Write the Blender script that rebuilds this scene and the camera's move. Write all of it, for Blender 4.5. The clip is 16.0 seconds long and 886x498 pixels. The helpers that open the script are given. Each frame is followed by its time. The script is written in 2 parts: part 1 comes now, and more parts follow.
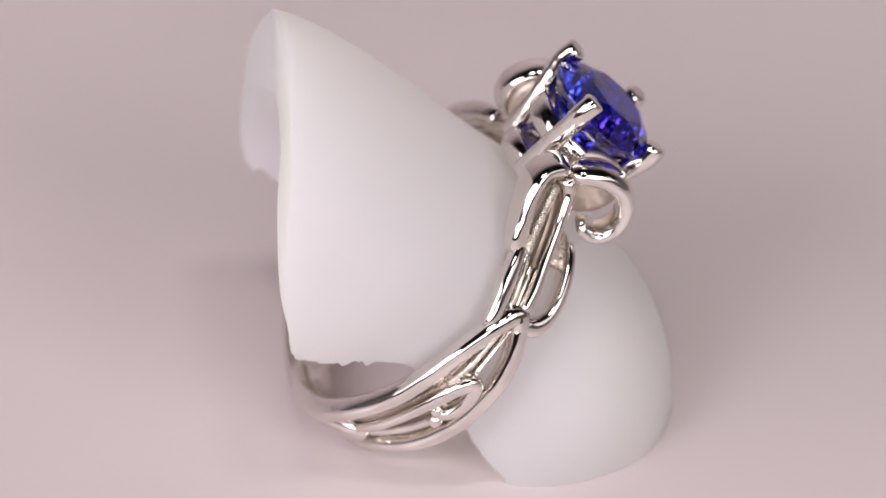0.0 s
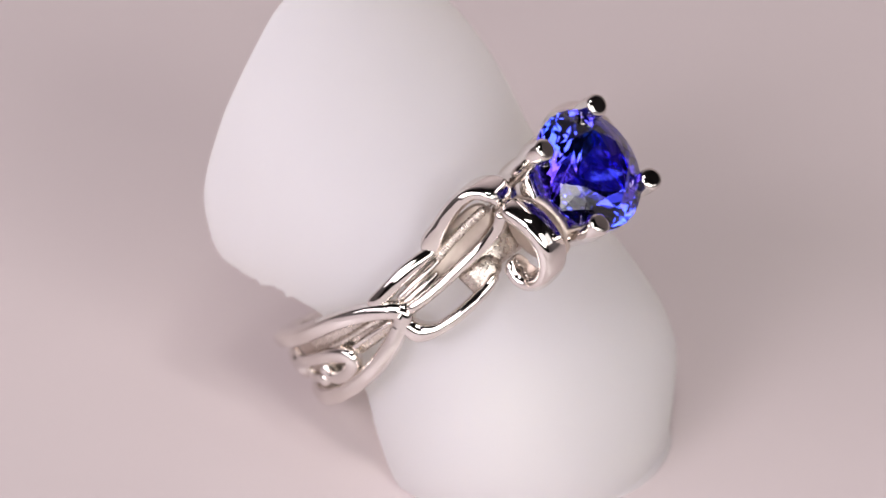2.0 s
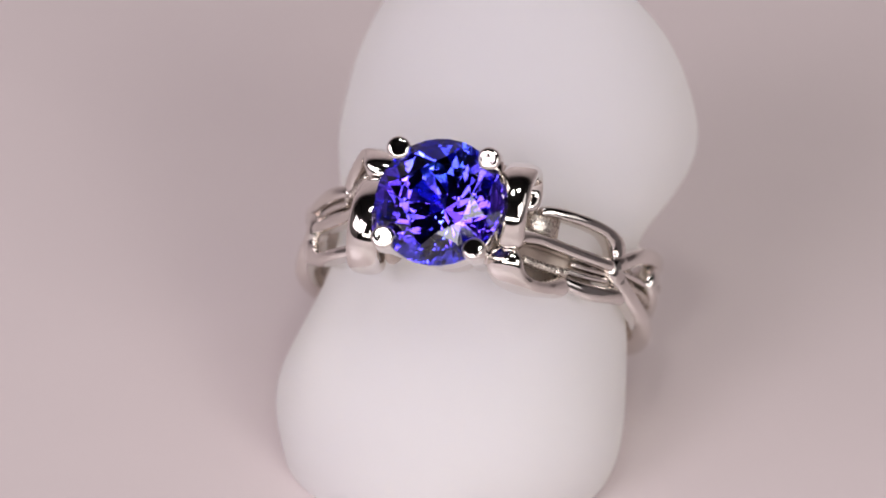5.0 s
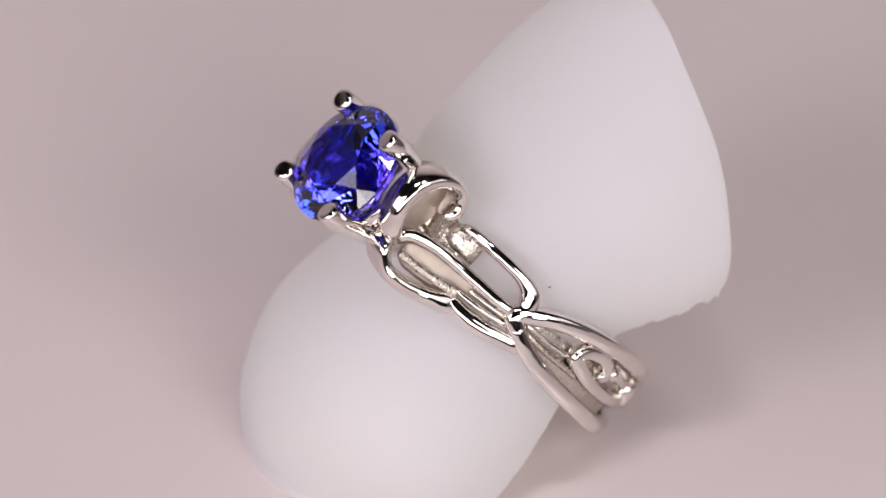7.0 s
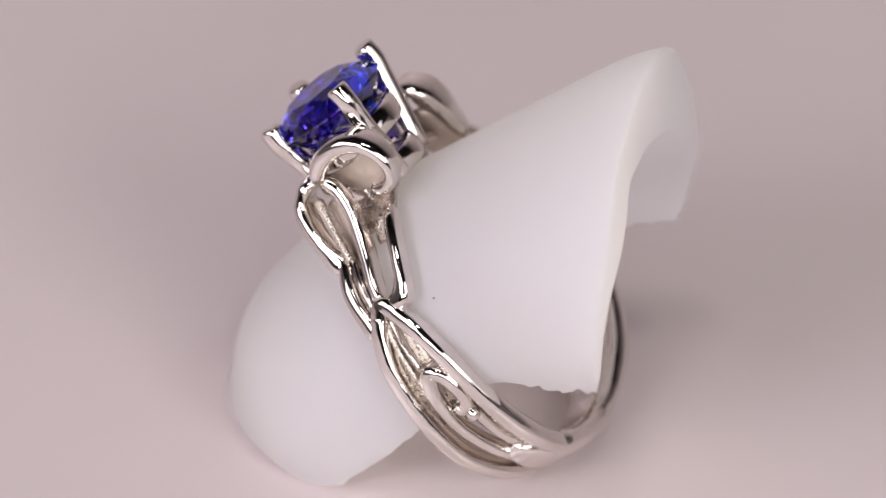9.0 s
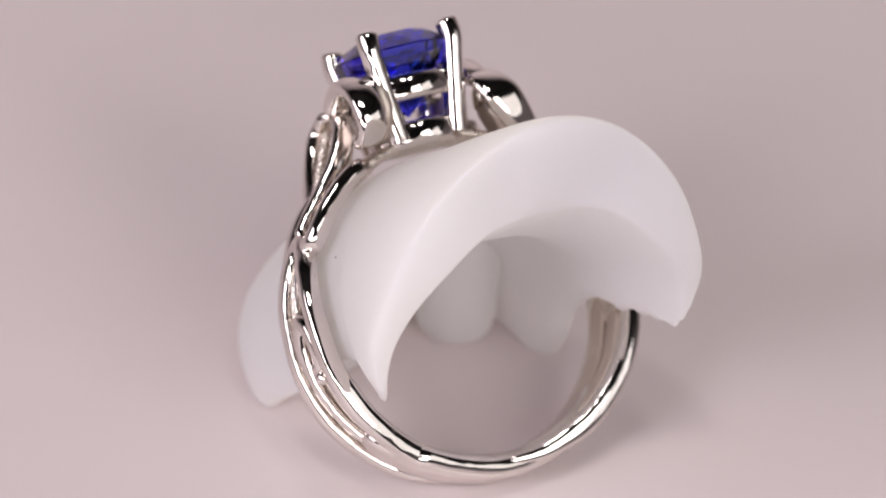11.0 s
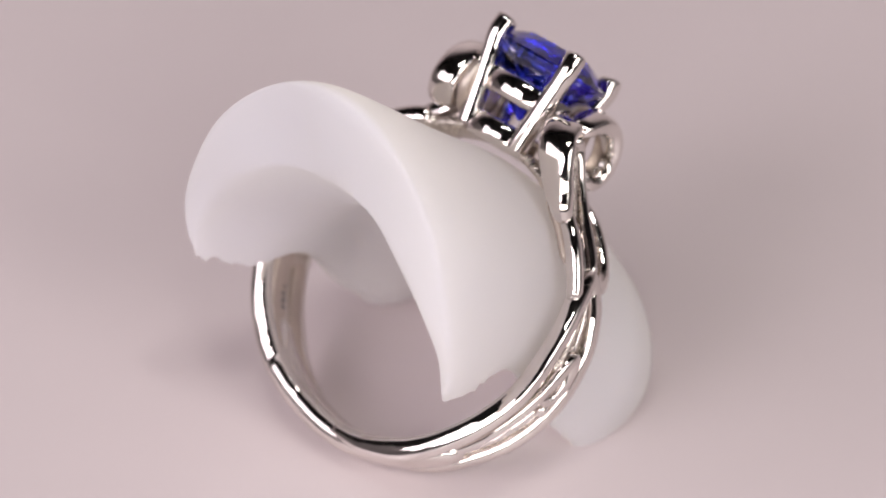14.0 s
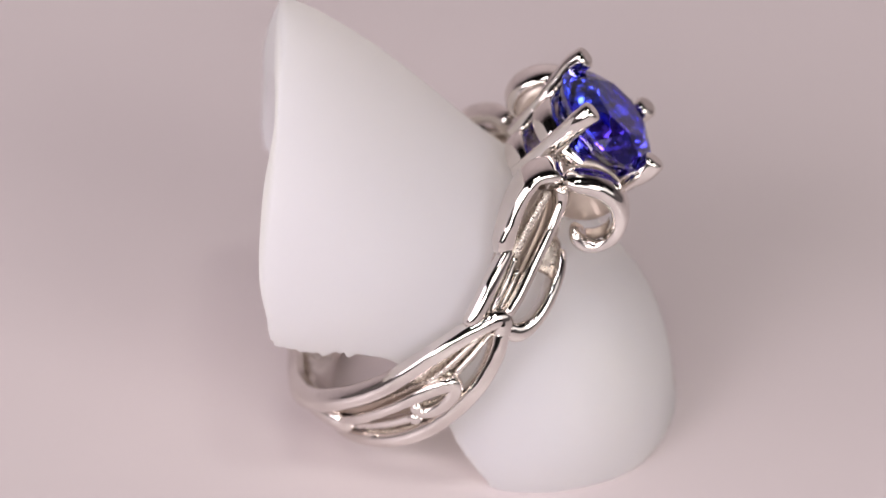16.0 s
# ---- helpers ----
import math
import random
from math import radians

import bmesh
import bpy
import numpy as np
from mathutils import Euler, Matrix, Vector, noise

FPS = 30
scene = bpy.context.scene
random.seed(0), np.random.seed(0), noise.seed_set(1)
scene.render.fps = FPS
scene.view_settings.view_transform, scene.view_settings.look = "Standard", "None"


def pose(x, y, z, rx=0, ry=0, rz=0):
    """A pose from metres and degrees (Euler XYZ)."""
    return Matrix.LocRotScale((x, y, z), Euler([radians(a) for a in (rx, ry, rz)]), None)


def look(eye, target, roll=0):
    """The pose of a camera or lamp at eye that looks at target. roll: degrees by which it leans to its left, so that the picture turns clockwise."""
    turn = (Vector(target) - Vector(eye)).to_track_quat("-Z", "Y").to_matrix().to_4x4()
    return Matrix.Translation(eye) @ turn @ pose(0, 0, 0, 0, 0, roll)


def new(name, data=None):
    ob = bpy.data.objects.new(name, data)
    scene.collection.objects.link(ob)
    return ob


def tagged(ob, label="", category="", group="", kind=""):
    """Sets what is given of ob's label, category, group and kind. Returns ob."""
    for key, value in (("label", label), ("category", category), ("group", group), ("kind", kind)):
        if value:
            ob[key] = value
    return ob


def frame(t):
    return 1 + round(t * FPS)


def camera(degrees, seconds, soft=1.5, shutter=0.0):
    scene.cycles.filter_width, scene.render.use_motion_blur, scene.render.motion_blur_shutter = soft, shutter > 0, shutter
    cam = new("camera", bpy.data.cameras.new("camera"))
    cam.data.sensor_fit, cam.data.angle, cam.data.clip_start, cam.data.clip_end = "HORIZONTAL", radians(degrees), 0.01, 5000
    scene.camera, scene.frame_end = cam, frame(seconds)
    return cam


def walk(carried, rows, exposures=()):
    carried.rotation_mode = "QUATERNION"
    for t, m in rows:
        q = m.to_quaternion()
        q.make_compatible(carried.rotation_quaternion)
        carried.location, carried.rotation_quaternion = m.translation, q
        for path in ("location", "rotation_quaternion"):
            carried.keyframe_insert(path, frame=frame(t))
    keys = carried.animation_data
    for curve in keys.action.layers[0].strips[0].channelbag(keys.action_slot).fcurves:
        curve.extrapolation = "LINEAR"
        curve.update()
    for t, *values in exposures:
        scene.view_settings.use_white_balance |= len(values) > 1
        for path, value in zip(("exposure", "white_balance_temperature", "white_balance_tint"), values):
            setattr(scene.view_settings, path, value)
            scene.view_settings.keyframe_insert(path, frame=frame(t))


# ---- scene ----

MM = 0.001
FLOOR = 10.9                       # the table lies this far below the pivot's zero, mm

# ---- camera: a fixed macro view, looking down on a turning pedestal ----
cam = camera(9.957, 16.0, soft=1.7)
EYE = Vector((-0.93, -230.47, 161.20 + FLOOR)) * MM
AHEAD = Vector((0.0, math.cos(radians(35.039)), -math.sin(radians(35.039))))
VIEW = look(EYE, EYE + 0.28 * AHEAD, 2.728)
walk(cam, [(0.0, VIEW), (16.0, VIEW)],
     exposures=[(0.0, 0.03), (1.0, 0.06), (2.0, 0.08), (3.0, 0.01), (4.0, -0.02), (6.5, -0.06), (7.5, -0.06), (9.5, -0.05), (12.0, 0.10), (14.0, 0.06), (16.0, 0.04)])
cam.data.dof.use_dof = True
cam.data.dof.focus_distance = 0.273
cam.data.dof.aperture_fstop = 34.0

# ---- light: a dark room, soft lamps above the table ----
world = bpy.data.worlds.new("room_air")
scene.world = world
world.use_nodes = True
world.node_tree.nodes["Background"].inputs[0].default_value = (1.0, 0.95, 0.95, 1)
world.node_tree.nodes["Background"].inputs[1].default_value = 0.03


def softbox(name, eye, target, sx, sy, watts, colour=(1, 0.97, 0.96)):
    data = bpy.data.lights.new(name, "AREA")
    data.shape, data.size, data.size_y, data.energy, data.color = "RECTANGLE", sx, sy, watts, colour
    ob = new(name, data)
    ob.matrix_world = look(eye, target)
    return ob


PINK, CREAM = (1, 0.915, 0.99), (1, 0.952, 0.945)
softbox("softbox_lamp", (-0.32, -0.40, 0.33), (0, -0.06, 0.01), 0.22, 0.22, 1.15, PINK)
softbox("softbox_lamp", (0.30, -0.40, 0.33), (0, -0.06, 0.01), 0.22, 0.22, 0.90, CREAM)
softbox("softbox_lamp", (-0.52, -0.34, 0.34), (0, -0.03, 0.01), 0.50, 0.26, 1.35, PINK)
softbox("softbox_lamp", (0.52, -0.34, 0.34), (0, -0.03, 0.01), 0.50, 0.26, 0.48, CREAM)
# Added low fill for the shell's hollow and nearby sheet, not a known lamp.
softbox("low_fill_strip", (0.0, -0.38, 0.13), (0, 0, 0.0), 0.45, 0.06, 0.66, CREAM)
softbox("led_lamp", (-0.05, -0.15, 0.48), (0, 0, 0.01), 0.06, 0.06, 0.30)
softbox("led_lamp", (0.07, -0.12, 0.48), (0, 0, 0.01), 0.05, 0.05, 0.24)


# ---- materials ----
def material(name):
    m = bpy.data.materials.new(name)
    m.use_nodes = True
    nt = m.node_tree
    return m, nt, nt.nodes["Principled BSDF"]


def noise_of(nt, scale, detail=3.0, rough=0.55):
    co = nt.nodes.new("ShaderNodeTexCoord")
    n = nt.nodes.new("ShaderNodeTexNoise")
    n.inputs["Scale"].default_value, n.inputs["Detail"].default_value = scale, detail
    n.inputs["Roughness"].default_value = rough
    nt.links.new(co.outputs["Object"], n.inputs["Vector"])
    return n


def ramp_of(nt, source, low, high, a=0.35, b=0.65):
    r = nt.nodes.new("ShaderNodeValToRGB")
    r.color_ramp.elements[0].position, r.color_ramp.elements[1].position = a, b
    r.color_ramp.elements[0].color, r.color_ramp.elements[1].color = (*low, 1), (*high, 1)
    nt.links.new(source, r.inputs["Fac"])
    return r


def bump_of(nt, shader, source, strength, distance):
    b = nt.nodes.new("ShaderNodeBump")
    b.inputs["Strength"].default_value, b.inputs["Distance"].default_value = strength, distance
    nt.links.new(source, b.inputs["Height"])
    nt.links.new(b.outputs["Normal"], shader.inputs["Normal"])


def make_gold(name, rough_low, rough_high, grain, relief, wave_size=420, low=(0.73, 0.68, 0.64), high=(0.83, 0.785, 0.75)):
    m, nt, sh = material(name)
    sh.inputs["Metallic"].default_value = 1.0
    big = noise_of(nt, 260, 2)
    c = ramp_of(nt, big.outputs["Fac"], low, high)
    nt.links.new(c.outputs["Color"], sh.inputs["Base Color"])
    fine = noise_of(nt, grain, 4)
    r = ramp_of(nt, fine.outputs["Fac"], (rough_low,) * 3, (rough_high,) * 3)
    nt.links.new(r.outputs["Color"], sh.inputs["Roughness"])
    wave = noise_of(nt, wave_size, 2)
    bump_of(nt, sh, wave.outputs["Fac"], relief, 0.0002)
    return m


POLISHED = make_gold("polished_white_gold", 0.035, 0.09, 3000, 0.45)
CAST = make_gold("cast_white_gold", 0.2, 0.38, 5200, 0.3, 4500, (0.60, 0.54, 0.48), (0.70, 0.64, 0.58))
# unplated warm gold inside the band, base colour also darkened for recess shade
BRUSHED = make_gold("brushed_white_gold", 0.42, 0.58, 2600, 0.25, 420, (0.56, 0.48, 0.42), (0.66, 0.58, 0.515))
STAMP = make_gold("oxidised_stamp", 0.4, 0.6, 3000, 0.2)
STAMP.node_tree.nodes["Principled BSDF"].inputs["Metallic"].default_value = 0.7
for node in STAMP.node_tree.nodes:
    if node.type == "VALTORGB" and node.color_ramp.elements[0].color[0] > 0.6:
        node.color_ramp.elements[0].color, node.color_ramp.elements[1].color = (0.2, 0.19, 0.18, 1), (0.3, 0.28, 0.27, 1)


def make_gem():
    m, nt, sh = material("violet_blue_gem")
    n = noise_of(nt, 160, 1)
    c = ramp_of(nt, n.outputs["Fac"], (0.02, 0.07, 0.8), (0.1, 0.042, 0.8), 0.42, 0.58)
    nt.links.new(c.outputs["Color"], sh.inputs["Base Color"])
    sh.inputs["Roughness"].default_value = 0.0
    sh.inputs["IOR"].default_value = 1.70
    sh.inputs["Transmission Weight"].default_value = 1.0
    return m


GEM = make_gem()


def make_foam(name, seeping):
    m, nt, sh = material(name)
    n = noise_of(nt, 210, 4)
    c = ramp_of(nt, n.outputs["Fac"], (0.838, 0.837, 0.985), (0.858, 0.857, 0.99), 0.3, 0.7)
    nt.links.new(c.outputs["Color"], sh.inputs["Base Color"])
    sh.inputs["Roughness"].default_value = 0.62
    sh.inputs["Specular IOR Level"].default_value = 0.3
    g = noise_of(nt, 2600, 3)
    bump_of(nt, sh, g.outputs["Fac"], 0.12, 0.0001)
    # light seeps through the foam
    seep = nt.nodes.new("ShaderNodeBsdfTranslucent")
    seep.inputs["Color"].default_value = (0.985, 0.97, 0.89, 1)
    mix = nt.nodes.new("ShaderNodeMixShader")
    mix.inputs["Fac"].default_value = seeping
    nt.links.new(sh.outputs["BSDF"], mix.inputs[1])
    nt.links.new(seep.outputs["BSDF"], mix.inputs[2])
    nt.links.new(mix.outputs["Shader"], nt.nodes["Material Output"].inputs["Surface"])
    return m


FOAM = make_foam("white_foam", 0.68)


def make_sheet():
    m, nt, sh = material("matte_photo_sheet")
    n = noise_of(nt, 26, 3)
    c = ramp_of(nt, n.outputs["Fac"], (0.60, 0.523, 0.524), (0.64, 0.558, 0.559), 0.3, 0.7)
    nt.links.new(c.outputs["Color"], sh.inputs["Base Color"])
    sh.inputs["Roughness"].default_value = 0.34
    sh.inputs["Specular IOR Level"].default_value = 0.95
    return m


SHEET = make_sheet()


def make_wall(name, low, high):
    m, nt, sh = material(name)
    n = noise_of(nt, 3, 4)
    c = ramp_of(nt, n.outputs["Fac"], low, high)
    nt.links.new(c.outputs["Color"], sh.inputs["Base Color"])
    sh.inputs["Roughness"].default_value = 0.9
    return m


# Tones of the unseen walls, picked for bounce and what the metal mirrors.
DARK = make_wall("dark_matte", (0.045, 0.042, 0.042), (0.06, 0.056, 0.056))
GREY = make_wall("grey_fill_wall", (0.34, 0.32, 0.32), (0.39, 0.365, 0.365))
PALE = make_wall("pale_fill_wall", (0.50, 0.475, 0.475), (0.55, 0.52, 0.52))


# ---- mesh helpers ----
def part(name, bm, mat, parent=None, label="", smooth=True):
    me = bpy.data.meshes.new(name)
    bmesh.ops.recalc_face_normals(bm, faces=bm.faces)
    for f in bm.faces:
        f.smooth = smooth and len(f.verts) <= 4
    bm.to_mesh(me)
    bm.free()
    me.materials.append(mat)
    ob = new(name, me)
    ob.parent = parent
    if label:
        tagged(ob, label)
    return ob


def box(lo, hi):
    bm = bmesh.new()
    bmesh.ops.create_cube(bm, size=1.0)
    for v in bm.verts:
        v.co = Vector([lo[i] + (v.co[i] + 0.5) * (hi[i] - lo[i]) for i in range(3)])
    return bm


def spline(points, step):
    """Points on a smooth curve through the given ones."""
    ps = [Vector(p) for p in points]
    out = []
    for i in range(len(ps) - 1):
        p0, p1, p2, p3 = ps[max(i - 1, 0)], ps[i], ps[i + 1], ps[min(i + 2, len(ps) - 1)]
        n = max(2, int((p2 - p1).length / step))
        for k in range(n):
            t = k / n
            out.append(0.5 * (2 * p1 + (p2 - p0) * t + (2 * p0 - 5 * p1 + 4 * p2 - p3) * t * t
                              + (3 * p1 - p0 - 3 * p2 + p3) * t ** 3))
    out.append(ps[-1])
    return out


def sweep(path, side_of, half_w, half_h, power=2.6, ring=16, round_start=True, round_end=True, nose=None):
    """A rod along path (mm). side_of(p, tangent): the direction of its height. Widths may be functions of 0..1."""
    bm = bmesh.new()
    n = len(path)
    along = [0.0]
    for a, b in zip(path, path[1:]):
        along.append(along[-1] + (b - a).length)
    total = along[-1]
    loops = []
    for i, p in enumerate(path):
        tangent = (path[min(i + 1, n - 1)] - path[max(i - 1, 0)]).normalized()
        up = side_of(p, tangent)
        up = (up - tangent * up.dot(tangent)).normalized()
        wide = tangent.cross(up)
        s = along[i] / total
        w = half_w(s) if callable(half_w) else half_w
        h = half_h(s) if callable(half_h) else half_h
        cap, n_len = 1.0, nose or w
        least = 0.62 if nose else 0.12
        if round_start and along[i] < n_len:
            cap = least + (1 - least) * math.sqrt(max(0.0, 1 - (1 - along[i] / n_len) ** 2))
        if round_end and total - along[i] < n_len:
            cap = least + (1 - least) * math.sqrt(max(0.0, 1 - (1 - (total - along[i]) / n_len) ** 2))
        loop = []
        for k in range(ring):
            a = 2 * math.pi * k / ring
            c, d = math.cos(a), math.sin(a)
            x = math.copysign(abs(c) ** (2 / power), c) * w * cap
            y = math.copysign(abs(d) ** (2 / power), d) * h * cap
            loop.append(bm.verts.new((p + wide * x + up * y) * MM))
        loops.append(loop)
    for a, b in zip(loops, loops[1:]):
        for k in range(ring):
            bm.faces.new((a[k], a[(k + 1) % ring], b[(k + 1) % ring], b[k]))
    bm.faces.new(loops[0][::-1])
    bm.faces.new(loops[-1])
    return bm


def radial(p, tangent):
    return Vector((p.x, 0, p.z)).normalized()


# ---- the setting: table sheet, and unseen walls added to shape fill and reflections ----
def sheet_sweep():
    """The sheet lies flat and curves up at the back."""
    line = [(-0.9, 0.0), (0.12, 0.0)] + [(0.12 + 0.16 * math.sin(a), 0.16 - 0.16 * math.cos(a)) for a in np.linspace(0.1, 1.5, 14)] + [(0.28, 0.8)]
    bm = bmesh.new()
    rows = [[bm.verts.new((x, y, z)) for x in (-0.9, 0.9)] for y, z in line]
    under = [[bm.verts.new((x, y + (0.01 if z > 0.05 else 0.0), z - 0.01)) for x in (-0.9, 0.9)] for y, z in line]
    for a, b in zip(rows, rows[1:]):
        bm.faces.new((a[0], a[1], b[1], b[0]))
    for a, b in zip(under, under[1:]):
        bm.faces.new((a[0], b[0], b[1], a[1]))
    for k in (0, 1):
        for i in range(len(line) - 1):
            bm.faces.new((rows[i][k], rows[i + 1][k], under[i + 1][k], under[i][k]))
    for i in (0, -1):
        bm.faces.new((rows[i][0], rows[i][1], under[i][1], under[i][0]))
    return bm


tagged(part("floor", sheet_sweep(), SHEET),
       "pale pinkish grey matte photo sheet lying flat", "floor", kind="structure")
for nm, lo, hi in (("wall_north", (-1.0, 0.7, -0.02), (1.0, 0.8, 1.2)), ("wall_south", (-1.0, -1.0, -0.02), (1.0, -0.9, 1.2)),
                   ("wall_east", (0.9, -0.9, -0.02), (1.0, 0.7, 1.2)), ("wall_west", (-1.0, -0.9, -0.02), (-0.9, 0.7, 1.2))):
    split = 1.0 if nm == "wall_north" else 0.42
    tagged(part(nm, box(lo, (hi[0], hi[1], split)), GREY if nm == "wall_north" else DARK if nm == "wall_south" else PALE, smooth=False), "unseen lower wall panel toned for fill and reflections", "wall", kind="structure")
    tagged(part(nm, box((lo[0], lo[1], split), hi), DARK, smooth=False), "unseen dark upper wall panel that blackens reflections", "wall", kind="structure")
tagged(part("ceiling", box((-1.0, -1.0, 1.2), (1.0, 0.8, 1.3)), DARK, smooth=False), "unseen dark ceiling that keeps reflections black", "ceiling", kind="structure")

# ---- the ring's own frame on the turntable: x across, y along the finger, z towards the stone ----
AX = Vector((1.0, 0.008, 0.060)).normalized()
AY = Vector((-0.047, 0.733, 0.679))
AY = (AY - AX * AY.dot(AX)).normalized()
AZ = AX.cross(AY)
RING_POSE = Matrix.Translation(Vector((0.97, 1.83, -2.26 + FLOOR)) * MM) @ Matrix((AX, AY, AZ)).transposed().to_4x4()
SHANK_R = 9.42                     # middle radius of the shank, mm


def on_shank(deg, y, r=SHANK_R):
    # the lower shank is a little out of round
    low = min(1.0, max(0.0, (abs(deg if deg < 180 else 360 - deg) - 105) / 45))
    r += 0.06 * low
    a, t = radians(deg), min(1.0, max(0.0, (abs(deg if deg < 180 else 360 - deg) - 65) / 30))
    return ((r + 0.12 * t) * math.sin(a) - 0.2, y, (r + 0.12 * t) * math.cos(a))


def drift(deg):
    """The lower shank sits a little off the head's middle."""
    t = min(1.0, max(0.0, (abs(deg) - 8) / 50))
    return -0.45 * t * t * (3 - 2 * t)


def mirrored(side, points):
    """Points of the shoulder at x < 0, or their half turn about the stone's axis. Rows of angle, y and radius."""
    out = []
    for deg, y, *r in points:
        out.append(on_shank(-side * deg, -side * y + drift(deg), *r) if side > 0 else on_shank(deg, y + drift(deg), *r))
    return out


def turned(side, points):
    return [(-side * x - 0.15, -side * y + drift(math.degrees(math.atan2(x, z))), z) for x, y, z in points]


def ramp(s, *stops):
    return float(np.interp(s, [a for a, _ in stops], [b for _, b in stops]))


def outward(p):
    """Across the ribbon: straight out at the head, along the radius lower down."""
    t = min(1.0, max(0.0, (p.z - 7.2) / 4.0))
    return radial(p, None) * (1 - t) + Vector((math.copysign(1.0, p.x), 0, 0.05)) * t


def make_shoulder(ring, side):
    """One side of the shank. side -1: the side at x < 0, +1: its half turn."""
    def wire(name, pts, w, h, label="", mat=POLISHED, under=None, **kw):
        return part(name, sweep(spline(pts, 0.16), radial, w, h, **kw), mat, under or ring, label)

    # ribbon lobe that climbs from the pad to the head, and the long middle wire that comes down from it
    lobe = turned(side, [(-6.35, 1.7, 6.85), (-5.75, 2.3, 7.75), (-4.8, 2.85, 9.3), (-4.05, 2.85, 10.65), (-3.75, 2.15, 11.5), (-3.8, 1.3, 11.4)])
    part("lobe", sweep(spline(lobe, 0.12), lambda p, t: t.cross(outward(p)), lambda s: ramp(s, (0, 0.42), (0.12, 0.62), (0.25, 0.8), (0.6, 1.1), (1, 0.95)),
                       lambda s: ramp(s, (0, 0.5), (0.12, 0.62), (0.25, 0.5), (0.6, 0.46), (1, 0.44)), power=2.7, ring=24), POLISHED, ring, "polished ribbon lobe of the shoulder")
    wire("middle_wire", turned(side, [(-3.85, 1.35, 11.2), (-4.15, 0.6, 10.35), (-5.0, 0.2, 8.95), (-6.4, 0.05, 7.2), (-7.5, 0.0, 5.98), (-8.25, 0.0, 4.95)]),
         lambda s: ramp(s, (0, 0.5), (0.3, 0.36), (1, 0.34)), lambda s: ramp(s, (0, 0.7), (0.4, 0.56), (1, 0.56)), power=2.9)
    wire("pad_wire", mirrored(side, [(-39, 1.7, 9.45), (-47, 1.78, 9.5), (-54, 1.7, 9.5), (-62, 1.45, 9.5), (-69, 1.25, 9.5)]), lambda s: ramp(s, (0, 0.34), (0.4, 0.46), (1, 0.46)), 0.46, power=2.9)
    # the rough second wire inside the loop, with its close row of file marks, and the recessed floors behind the wires
    ribbed = spline(turned(side, [(-4.45, 1.75, 10.75), (-5.15, 1.62, 9.35), (-5.85, 1.4, 7.95), (-6.3, 1.2, 7.2)]), 0.04)
    part("inner_wire", sweep(ribbed, radial, lambda s: 0.25 + 0.02 * math.sin(150 * s), lambda s: 0.34 + 0.035 * math.sin(150 * s), ring=12), CAST, ring, "ribbed wire inside the shoulder loop")
    wire("inner_wire", mirrored(side, [(-40, 1.12, 9.3), (-50, 0.98, 9.35), (-60, 0.75, 9.35)]), 0.2, 0.4)
    wire("inner_wire", mirrored(side, [(-43, 0.62, 9.2), (-50, 0.55, 9.25), (-60, 0.4, 9.3)]), 0.16, 0.4)
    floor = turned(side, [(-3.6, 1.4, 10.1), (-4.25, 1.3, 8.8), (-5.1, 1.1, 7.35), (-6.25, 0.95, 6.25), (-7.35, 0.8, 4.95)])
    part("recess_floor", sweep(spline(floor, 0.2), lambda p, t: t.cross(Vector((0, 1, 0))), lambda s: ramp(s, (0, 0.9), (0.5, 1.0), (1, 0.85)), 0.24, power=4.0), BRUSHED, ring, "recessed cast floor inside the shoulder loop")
    # broad cast web that carries the side loop
    wire("web", mirrored(side, [(-24, -0.9, 9.0), (-28, -1.0, 9.12), (-33, -1.05, 9.08), (-38, -1.1, 8.9)]), lambda s: ramp(s, (0, 0.6), (0.4, 0.75), (1, 0.8)), lambda s: ramp(s, (0, 0.5), (0.5, 0.5), (0.8, 0.34), (1, 0.12)),
         "rough cast web between scroll and loop", mat=CAST, power=3.2, round_end=False)
    wire("side_loop", mirrored(side, [(-28, -1.5, 9.3), (-33, -1.72, 9.42), (-40, -1.82, 9.45), (-48, -1.85, 9.45), (-55, -1.72, 9.45), (-60, -1.3, 9.45), (-61.5, -0.7, 9.45), (-61, -0.2, 9.4)]),
         lambda s: ramp(s, (0, 0.3), (0.25, 0.36), (0.65, 0.38), (0.82, 0.58), (1, 0.5)), lambda s: ramp(s, (0, 0.5), (0.3, 0.58), (1, 0.6)), "open side loop of white gold wire", power=2.9)
    # upper and lower rails of the lower shank, and the bend that joins them
    wire("rail_bend", mirrored(side, [(-69, 1.0, 9.5), (-65.5, 0.72, 9.52), (-62, 0.4, 9.54), (-60, 0.03, 9.55), (-62, -0.33, 9.54), (-65.5, -0.62, 9.52), (-69, -0.9, 9.5)]),
         lambda s: ramp(s, (0, 0.44), (0.3, 0.54), (0.5, 0.6), (0.7, 0.54), (1, 0.44)), lambda s: ramp(s, (0, 0.5), (0.3, 0.6), (0.7, 0.6), (1, 0.5)), power=2.7)
    wire("upper_rail", mirrored(side, [(-61, 0.28, 9.5), (-64, 0.6, 9.5), (-71, 1.15, 9.48), (-83, 1.65), (-104, 1.98), (-124, 2.2), (-146, 1.95), (-166, 1.4, 9.35), (-181, 1.0, 9.2)]),
         lambda s: ramp(s, (0, 0.5), (0.12, 0.5), (0.6, 0.5), (1, 0.45)), lambda s: ramp(s, (0, 0.66), (0.15, 0.56), (0.45, 0.6), (0.78, 0.66), (1, 0.3)), power=3.0)
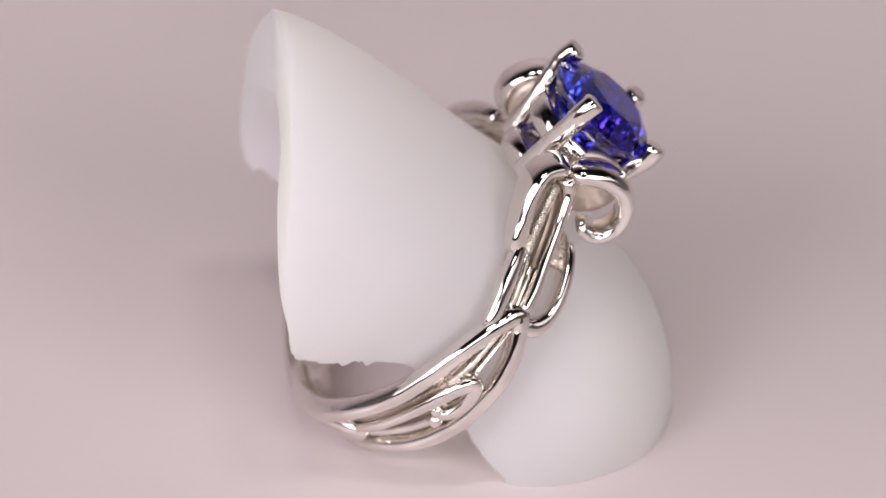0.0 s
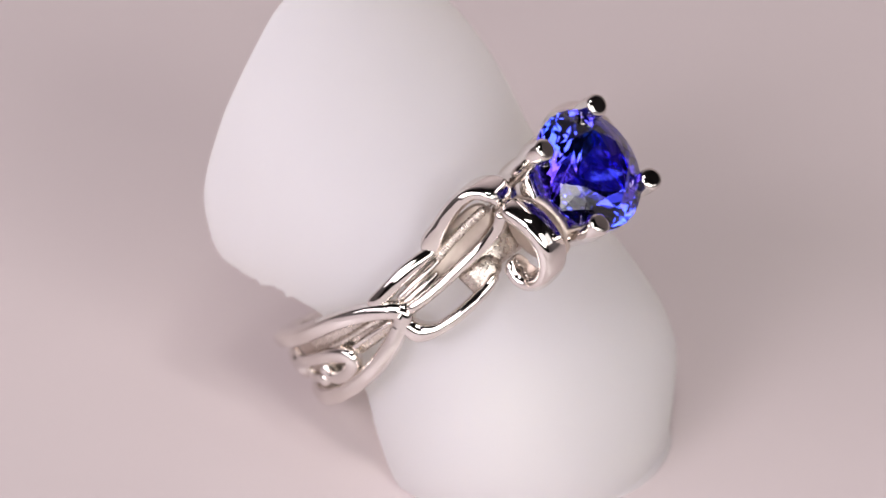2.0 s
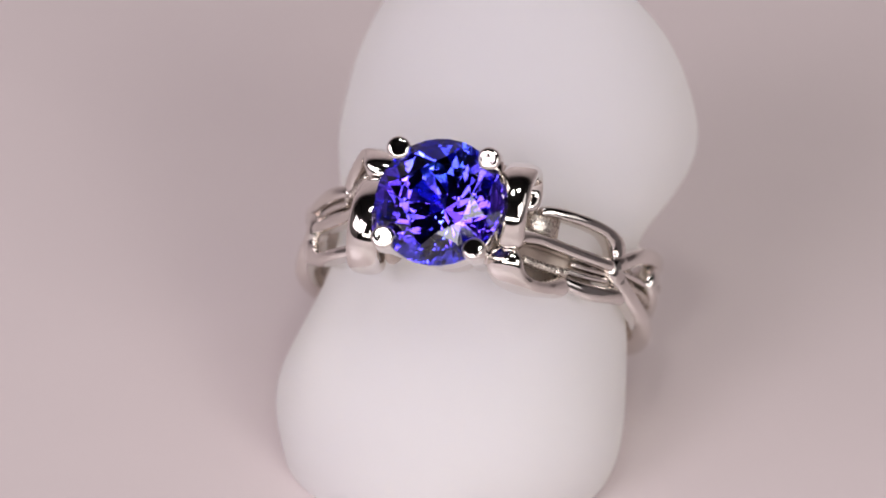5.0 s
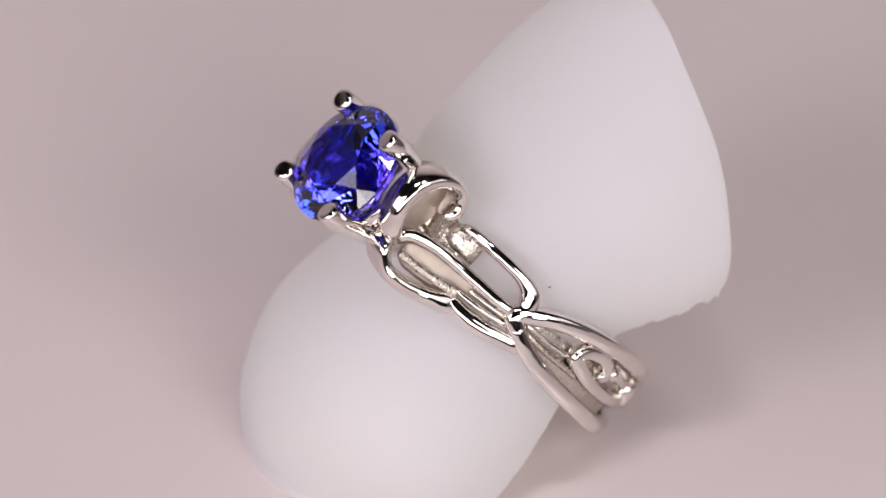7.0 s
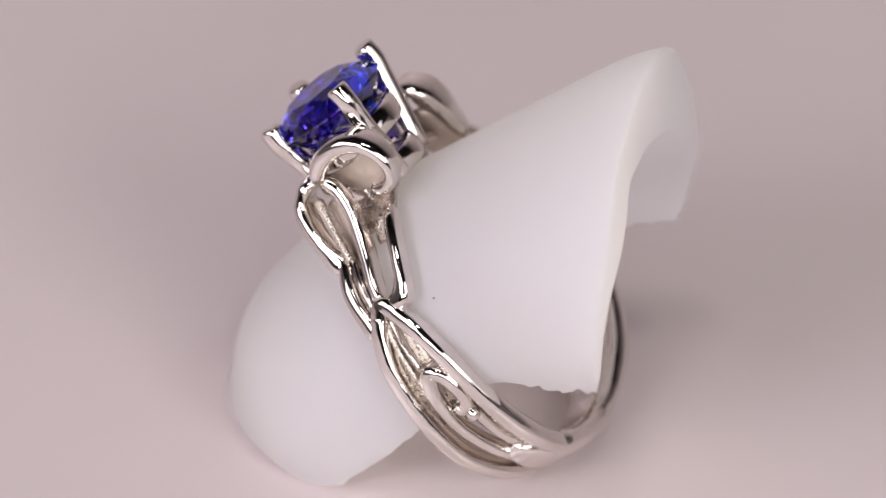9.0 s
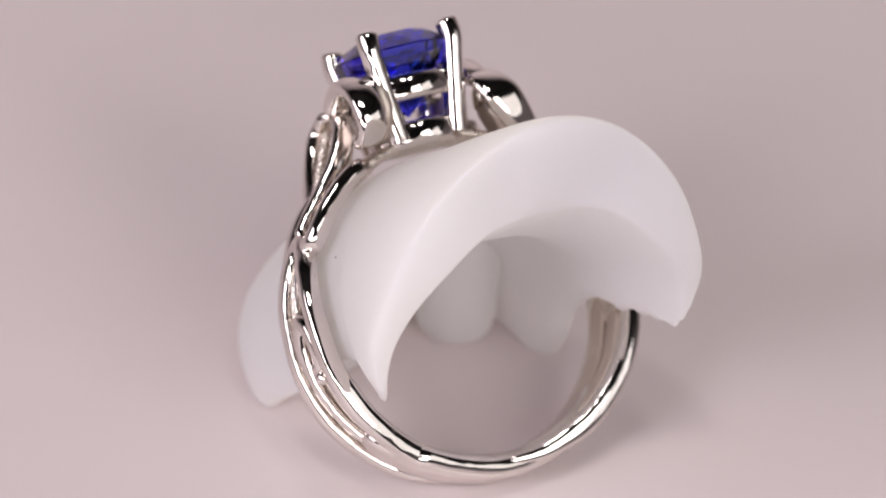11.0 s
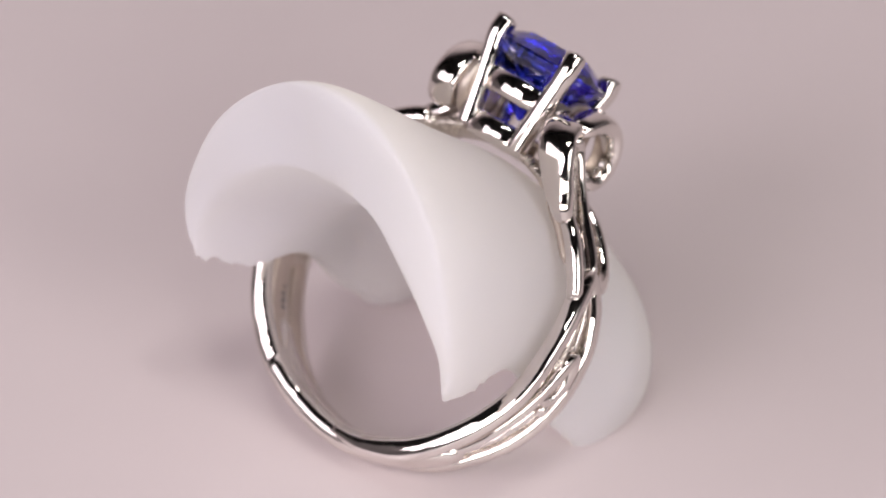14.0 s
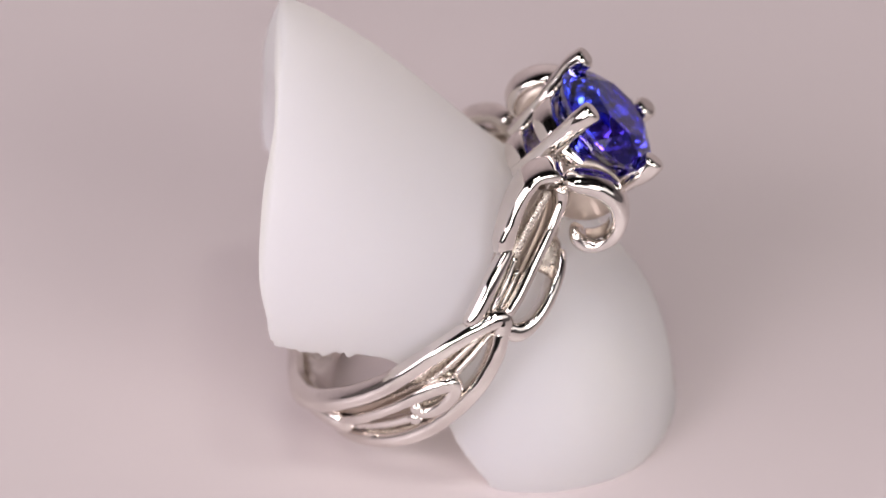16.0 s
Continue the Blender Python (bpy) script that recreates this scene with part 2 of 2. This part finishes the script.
    wire("lower_rail", mirrored(side, [(-61, -0.22, 9.5), (-64, -0.5, 9.5), (-72, -1.15, 9.5), (-85, -1.7), (-104, -1.92), (-124, -1.75), (-146, -1.3), (-166, -1.05, 9.3), (-181, -0.8, 9.15)]),
         lambda s: ramp(s, (0, 0.5), (0.12, 0.5), (0.6, 0.5), (1, 0.45)), lambda s: ramp(s, (0, 0.62), (0.15, 0.58), (0.45, 0.6), (0.78, 0.66), (1, 0.3)), power=3.0)
    wire("vine_wire", mirrored(side, [(-65, 0.35, 9.3), (-74, 0.5, 9.35), (-84, 0.55, 9.35), (-93, 0.6, 9.3)]), 0.19, 0.4, mat=CAST)
    wire("vine_wire", mirrored(side, [(-65, 0.0, 9.35), (-74, 0.02, 9.4), (-84, -0.05, 9.4)]), 0.17, 0.42)
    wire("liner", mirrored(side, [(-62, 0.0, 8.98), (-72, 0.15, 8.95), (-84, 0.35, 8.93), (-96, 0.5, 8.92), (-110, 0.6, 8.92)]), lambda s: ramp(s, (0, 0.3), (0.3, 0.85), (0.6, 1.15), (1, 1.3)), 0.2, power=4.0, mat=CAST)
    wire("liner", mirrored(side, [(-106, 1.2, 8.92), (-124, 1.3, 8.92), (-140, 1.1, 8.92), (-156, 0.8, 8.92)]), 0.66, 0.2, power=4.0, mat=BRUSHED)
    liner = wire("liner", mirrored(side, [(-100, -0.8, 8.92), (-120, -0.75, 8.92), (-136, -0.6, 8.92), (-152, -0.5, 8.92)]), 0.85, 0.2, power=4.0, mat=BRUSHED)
    # the close row of file marks between upper rail and tendril
    for k in range(15):
        d = -109 - 1.75 * k
        wire("file_mark", mirrored(side, [(d, -0.75, 9.25), (d - 0.8, -1.4 + 0.02 * k, 9.25)]), 0.085, 0.12, mat=CAST, under=liner, ring=8)
    # curled tendril between the rails, with a small bead where it closes
    tendril = wire("tendril", mirrored(side, [(-152, 0.1, 9.3), (-138, 0.35, 9.35), (-124, 0.5, 9.4), (-109, 0.55, 9.45), (-97, 0.35, 9.52), (-89.5, 0.0, 9.58), (-86.5, -0.4, 9.58),
                                    (-89, -0.9, 9.5), (-95, -1.12, 9.45), (-101, -0.95, 9.42), (-103, -0.45, 9.42), (-100.5, -0.05, 9.42)]),
         lambda s: ramp(s, (0, 0.34), (0.5, 0.38), (0.72, 0.5), (0.8, 0.44), (1, 0.36)), 0.5, "curled tendril of white gold wire", power=2.7)
    wire("tendril", mirrored(side, [(-101, -0.9, 9.35), (-110, -0.75, 9.3), (-122, -0.55, 9.25), (-136, -0.5, 9.2)]), lambda s: ramp(s, (0, 0.34), (1, 0.26)), 0.42)
    bead = bmesh.new()
    bmesh.ops.create_uvsphere(bead, u_segments=16, v_segments=10, radius=0.42 * MM)
    bmesh.ops.translate(bead, vec=Vector(mirrored(side, [(-105.5, -0.75, 9.7)])[0]) * MM, verts=bead.verts)
    part("bead", bead, POLISHED, tendril, "small bead at the tendril's end")
    # wide scroll ribbon beside the stone
    lean = -0.2 if side < 0 else 0.0
    scroll = turned(side, [(x, y + lean, z) for x, y, z in [(-3.9, 1.5, 11.4), (-3.9, 0.75, 12.1), (-3.9, -0.4, 12.62), (-3.9, -1.65, 12.55), (-3.92, -2.6, 11.85), (-3.95, -3.0, 10.8),
                           (-3.9, -2.8, 9.85), (-3.95, -2.15, 9.4), (-3.95, -1.5, 9.5), (-3.95, -1.25, 9.85)]])
    part("scroll", sweep(spline(scroll, 0.14), lambda p, t: t.cross(Vector((1, 0, -0.12 * side))),
                         lambda s: ramp(s, (0, 0.75), (0.2, 0.86), (0.55, 0.92), (0.8, 0.85), (1, 0.75)), lambda s: ramp(s, (0, 0.44), (0.2, 0.6), (0.45, 0.56), (0.65, 0.46), (0.8, 0.42), (1, 0.4)), power=2.5, ring=24),
         POLISHED, ring, "broad curled scroll ribbon beside the stone")
    bm = bmesh.new()
    rings = []
    for x, r in ((-2.35, 1.7), (-2.3, 1.9), (-2.5, 2.1), (-2.75, 2.1), (-2.9, 1.95)):
        rings.append([bm.verts.new(Vector((-side * x, -side * (-0.95 + r * math.cos(2 * math.pi * k / 28)), 11.1 + 0.95 * r * math.sin(2 * math.pi * k / 28))) * MM) for k in range(28)])
    for a, b in zip(rings, rings[1:]):
        for k in range(28):
            bm.faces.new((a[k], a[(k + 1) % 28], b[(k + 1) % 28], b[k]))
    bm.faces.new(rings[0])
    bm.faces.new(rings[-1])
    part("cheek", bm, BRUSHED, ring, "cast cheek plate closing the scroll")


def make_gemstone(ring, z, radius, crown, pavilion):
    bm = bmesh.new()

    def at(r, deg, h):
        a = radians(deg)
        return bm.verts.new(Vector((r * radius * math.cos(a), r * radius * math.sin(a), z + h)) * MM)

    turn, cut = 11.0, random.Random(5)
    wob = lambda amount: 1.0 + cut.uniform(-amount, amount)
    table = [at(0.56, turn + 45 * k, crown) for k in range(8)]
    mid = [at(0.79 * wob(0.012), turn + 45 * k + 22.5, crown * 0.58) for k in range(8)]
    high = [at(1.0, turn + 11.25 * k, 0.06) for k in range(32)]
    low = [at(1.0, turn + 11.25 * k, -0.06) for k in range(32)]
    step = [at(0.80 * wob(0.02), turn + 22.5 * k, -pavilion * 0.27 * wob(0.05)) for k in range(16)]
    lower = [at(0.52 * wob(0.04), turn + 22.5 * k + 11.25, -pavilion * 0.57 * wob(0.05)) for k in range(16)]
    deep = [at(0.23 * wob(0.06), turn + 45 * k + 22.5, -pavilion * 0.82 * wob(0.03)) for k in range(8)]
    culet = at(0, 0, -pavilion)
    bm.faces.new(table)
    for k in range(8):
        j = (k + 1) % 8
        bm.faces.new((table[k], mid[k], table[j]))
        bm.faces.new((table[k], mid[k - 1], high[4 * k], mid[k]))
        bm.faces.new((mid[k], high[4 * k], high[4 * k + 1], high[4 * k + 2]))
        bm.faces.new((mid[k], high[4 * k + 2], high[4 * k + 3], high[(4 * k + 4) % 32]))
        a, b, c = lower[2 * k], lower[2 * k + 1], lower[(2 * k + 2) % 16]
        bm.faces.new((a, b, deep[k]))
        bm.faces.new((b, c, deep[k]))
        bm.faces.new((c, deep[j], deep[k]))
        bm.faces.new((deep[k], deep[j], culet))
    for k in range(16):
        bm.faces.new((low[2 * k - 1], low[2 * k], low[2 * k + 1], step[k]))
        bm.faces.new((step[k], low[2 * k + 1], step[(k + 1) % 16]))
        bm.faces.new((step[k], step[(k + 1) % 16], lower[k]))
        bm.faces.new((step[(k + 1) % 16], lower[(k + 1) % 16], lower[k]))
    for k in range(32):
        bm.faces.new((high[k], low[k], low[(k + 1) % 32], high[(k + 1) % 32]))
    bmesh.ops.triangulate(bm, faces=[f for f in bm.faces if len(f.verts) == 4])
    return part("gemstone", bm, GEM, ring, "round brilliant-cut violet blue gemstone", smooth=False)


def make_ring():
    ring = tagged(new("gemstone_ring"), "polished white gold ring with violet blue stone on foam stand", "ring")
    make_gemstone(ring, 14.05, 3.48, 1.05, 3.6)
    for sx in (-1, 1):
        for sy in (-1, 1):
            path = spline([(1.75 * sx, 1.75 * sy, 9.0), (2.05 * sx, 2.05 * sy, 11.0), (2.36 * sx, 2.36 * sy, 13.0), (2.52 * sx, 2.52 * sy, 14.2), (2.43 * sx, 2.43 * sy, 15.15)], 0.07)
            part("prong", sweep(path, lambda p, t: Vector((1, 0, 0)), lambda s: ramp(s, (0, 0.64), (0.7, 0.58), (1, 0.66)), lambda s: ramp(s, (0, 0.64), (0.7, 0.58), (1, 0.66)),
                                power=2.05, ring=20, round_start=False, nose=0.28), POLISHED, ring, "rounded claw prong holding the stone")
    for z, r, h in ((11.85, 2.72, 0.74), (9.3, 2.3, 0.72)):
        path = [Vector((r * math.cos(a), r * math.sin(a), z)) for a in np.linspace(0, 2 * math.pi, 73)]
        part("gallery_rail", sweep(path, radial_flat, 0.36, h, round_start=False, round_end=False), POLISHED, ring, "round gallery rail under the stone")
    part("bridge", sweep(spline([on_shank(d, 0, 9.05) for d in (-33, -22, -11, 0, 11, 22, 33)], 0.2), radial, 1.5, 0.36, power=3.4), CAST, ring,
         "cast bridge under the stone's basket")
    band = part("base_band", sweep(spline([on_shank(d, -0.32 + 0.2 * math.sin(radians(5.5 * (d - 128))), 9.34 + 0.05 * math.sin(radians(8 * (d - 128)))) for d in range(128, 236, 9)], 0.2), radial,
                            lambda s: ramp(s, (0, 0.7), (0.2, 1.6), (0.5, 1.5), (0.8, 1.6), (1, 0.7)), 0.74, power=3.6), POLISHED, ring,
         "solid polished back of the band")
    # the head sits a little forward of the shank's middle
    for child in ring.children:
        if child.name.split(".")[0] in ("gemstone", "prong", "gallery_rail"):
            child.location = Vector((0.09, -0.04, -0.03)) * MM
    for side in (-1, 1):
        make_shoulder(ring, side)
    # worn maker's stamp inside the band, too small to read
    for k, d in enumerate((112, 114.5, 117, 120, 122.5, 125)):
        part("stamp_mark", sweep([Vector(on_shank(d, 0.0, 8.715)), Vector(on_shank(d + 1.5, 0.0, 8.715))], radial, 0.22 if k % 2 else 0.28, 0.01,
                                 round_start=False, round_end=False, ring=8), STAMP, band, "dark stamped mark inside the band")
    return ring


def radial_flat(p, tangent):
    return Vector((0, 0, 1))


# ---- the stand: a thick half shell of foam, flared at both ends ----
EDGE_Y = (-18, -16.5, -15, -13.5, -12, -10, -8.5, -7.4, -5.6, -2.5, 0, 2, 3, 4.3, 5.4, 6.3, 7.2, 9, 11, 12.3, 13.8, 15.7, 17.2, 18.0)
# how far the shell wraps round, in degrees, at x < 0 and at x > 0
EDGE_A = (50.2, 66.2, 84.7, 98.5, 113, 117.5, 114.5, 113, 112.5, 106, 102, 103, 106.5, 110.4, 112.8, 117, 122, 112.5, 104.4, 95.6, 81.9, 56.9, 31.7, 6.3)
EDGE_B = (45.6, 60.2, 76.1, 91.3, 104.5, 108.5, 107.2, 107.8, 108, 106.3, 104.5, 107.5, 113, 116.9, 120, 120, 122, 111.2, 97.6, 89.9, 74.4, 48.6, 23.8, 0.4)


def shell_height(y):
    return float(np.interp(y, (-18, -15.9, -14.5, -13, -11.5, -7, 0, 6, 12, 16, 18), (1.57, 4.11, 5.31, 6.29, 7.03, 7.95, 8.25, 7.7, 7.39, 7.14, 6.55)))


def shell_half_width(y):
    return float(np.interp(y, (-18, -16, -14, -12, -10, -8, -3, -1, 2, 6, 8.5, 10, 12, 14, 16, 18), (2.8, 5.3, 7.52, 9.04, 9.74, 9.85, 8.65, 8.15, 8.25, 9.6, 9.65, 9.65, 9.2, 8.6, 7.3, 6.45)))


def shell_shift(y):
    return float(np.interp(y, (-14, -12, -8, -3, 3, 9, 13), (-1.0, -0.48, -0.52, 0.0, -0.08, 0.37, 0.38)))


def hollow_radius(deg):
    return float(np.interp(deg, (-30, 0, 30, 64, 90, 112, 121, 140), (2.5, 2.3, 2.5, 3.9, 5.75, 8.5, 9.4, 11)))


def smooth_of(fn, y, reach=1.2):
    return sum(fn(y + reach * k / 3) for k in range(-3, 4)) / 7


def make_stand():
    stand = tagged(new("ring_stand"), "white foam half-shell stand with roughly cut lower edge", "display stand")
    rows = [-18.0 + 35.2 * k / 144 for k in range(145)]
    cols = 96
    bm = bmesh.new()
    outer, inner = [], []
    for y in rows:
        tear = 2.0 * noise.noise((y * 1.7, 0.3, 0)) + 2.0 * noise.noise((y * 5, 2.1, 0)) if 3 < y < 8.5 else 0.0
        limit_low, limit_high = (float(np.interp(y, EDGE_Y, e)) + tear for e in (EDGE_A, EDGE_B))
        o_row, i_row = [], []
        tip, base_y = min(1.0, max(0.0, (y - 12) / 5.2)), y
        for k in range(cols + 1):
            s = 2 * k / cols - 1
            y = base_y + 0.8 * tip * tip * (3 - 2 * tip) * (1 - s * s)
            h, b = smooth_of(shell_height, y), smooth_of(shell_half_width, y)
            lean = float(np.interp(y, (-17, -9, -3, 6, 14, 18), (-1.07, -1.07, 0, 0.3, 0.93, 0.93)))
            h_in = float(np.interp(y, (-17, -13, -8, 0, 8, 18), (3.5, 4.4, 4.4, 4.2, 2.6, 2.0)))
            b_in = float(np.interp(y, (-17, -11, -4, 3, 12, 18), (6.2, 7.0, 6.4, 6.4, 6.4, 6.0)))
            jitter = (2.0 * noise.noise((y * 2.3, 7.7 * (1 if s > 0 else -1), 1))) if 3 < y < 8.5 else 0.0
            a = radians(s * ((limit_low if s < 0 else limit_high) + jitter))
            deg = abs(math.degrees(a))
            low = h if deg < 90 else b
            x, z = b * math.sin(a), low * math.cos(a)
            thin = 1.0 if deg < 95 else float(np.interp(deg, (95, 121), (1.0, 1.22)))
            xi, zi = b_in * thin * math.sin(a), (h_in if deg < 90 else b_in * thin) * math.cos(a)
            hollow = smooth_of(hollow_radius, deg, 16)
            blend = min(1.0, max(0.0, (y - 1) / 6))
            xi, zi = xi + (hollow * math.sin(a) - xi) * blend, zi + (hollow * math.cos(a) - zi) * blend
            # the lower corners of the rim flare outwards
            flare = math.copysign(1.0 * min(1.0, max(0.0, (deg - 86) / 22)) * min(1.0, max(0.0, (y - 4) / 4)), s)
            x, xi = x + flare + shell_shift(y), xi + flare + shell_shift(y)
            o_row.append(bm.verts.new(Vector((x, y, z)) * MM))
            i_row.append(bm.verts.new(Vector((xi, y - lean * (z - zi), zi)) * MM))
        outer.append(o_row)
        inner.append(i_row)
    n = len(rows)
    for i in range(n - 1):
        for k in range(cols):
            bm.faces.new((outer[i][k], outer[i][k + 1], outer[i + 1][k + 1], outer[i + 1][k]))
            bm.faces.new((inner[i][k], inner[i + 1][k], inner[i + 1][k + 1], inner[i][k + 1]))
    # the thickness along the whole edge, in short strips so that it rounds off softly
    rim = [(i, 0) for i in range(n)] + [(n - 1, k) for k in range(1, cols + 1)] + [(i, cols) for i in range(n - 2, -1, -1)] + [(0, k) for k in range(cols - 1, 0, -1)]
    strips = [[outer[i][k] for i, k in rim]]
    for q in range(1, 8):
        strips.append([bm.verts.new(outer[i][k].co.lerp(inner[i][k].co, q / 8)) for i, k in rim])
    strips.append([inner[i][k] for i, k in rim])
    for a, b in zip(strips, strips[1:]):
        for k in range(len(rim)):
            j = (k + 1) % len(rim)
            bm.faces.new((a[k], a[j], b[j], b[k]))
    bm.transform(RING_POSE)
    for _ in range(18):
        bmesh.ops.smooth_vert(bm, verts=bm.verts, factor=0.5, use_axis_x=True, use_axis_y=True, use_axis_z=True)
    for strip in strips[:7]:
        for (i, k), v in zip(rim, strip):
            if k in (0, cols) and (3.0 < rows[i] < 9.0 or rows[i] < -4.0):
                y, turn = rows[i], 1 if k else -1
                v.co.z += (1.0 if y > 0 else 0.4) * (0.34 * noise.noise((y * 2.1, 3.1 * turn, 0.5)) + 0.3 * noise.noise((y * 6.5, 5.2 * turn, 1.5))) * MM
    bmesh.ops.bisect_plane(bm, geom=bm.verts[:] + bm.edges[:] + bm.faces[:], plane_co=(0, 0, 0.02 * MM), plane_no=(0, 0, 1), clear_inner=True)
    part("shell", bm, FOAM, stand, "thick white foam half shell with rounded rim")
    for px, py, top in ((4.2, -6.9, 6.0), (-3.5, -6.4, 6.3), (0.75, -9.5, 5.9)):
        bm = bmesh.new()
        loops = []
        # upright posts whose tops follow the slope of the hollow
        for q, r in ((0.0, 1.9), (0.04, 2.15), (0.12, 2.3), (0.4, 2.35), (0.6, 2.38), (0.75, 2.45), (0.88, 2.55), (1.0, 2.7)):
            loop = []
            for k in range(32):
                x, y = px + r * math.cos(2 * math.pi * k / 32), py + r * math.sin(2 * math.pi * k / 32)
                loop.append(bm.verts.new(Vector((x, y, 0.05 + q * (top + 0.93 * (py + 7.0 + 0.75 * (y - py)) - 0.05))) * MM))
            loops.append(loop)
        for a, b in zip(loops, loops[1:]):
            for k in range(32):
                bm.faces.new((a[k], a[(k + 1) % 32], b[(k + 1) % 32], b[k]))
        bm.faces.new(loops[0])
        bm.faces.new(loops[-1])
        part("support_post", bm, FOAM, stand, "round foam post inside the shell")
    # a dark fibre stuck to the foam
    spot = RING_POSE @ (Vector((7.43, 1.85, 3.52)) * MM)
    bm = bmesh.new()
    bmesh.ops.create_icosphere(bm, subdivisions=2, radius=0.045 * MM)
    bmesh.ops.scale(bm, vec=(1, 1.6, 0.7), verts=bm.verts)
    bmesh.ops.translate(bm, vec=spot, verts=bm.verts)
    part("fibre", bm, DARK, stand, "tiny dark fibre on the foam")
    return stand


ring_thing = make_ring()
stand_thing = make_stand()


# ---- the slow turn of the pedestal carries ring and stand ----
def turntable(t):
    return pose(0, 0, 0, 0, 0, 101.45 - 22.945 * t)


def motions():
    times = [0.25 * k for k in range(65)]
    walk(ring_thing, [(t, turntable(t) @ RING_POSE) for t in times])
    walk(stand_thing, [(t, turntable(t)) for t in times])


motions()
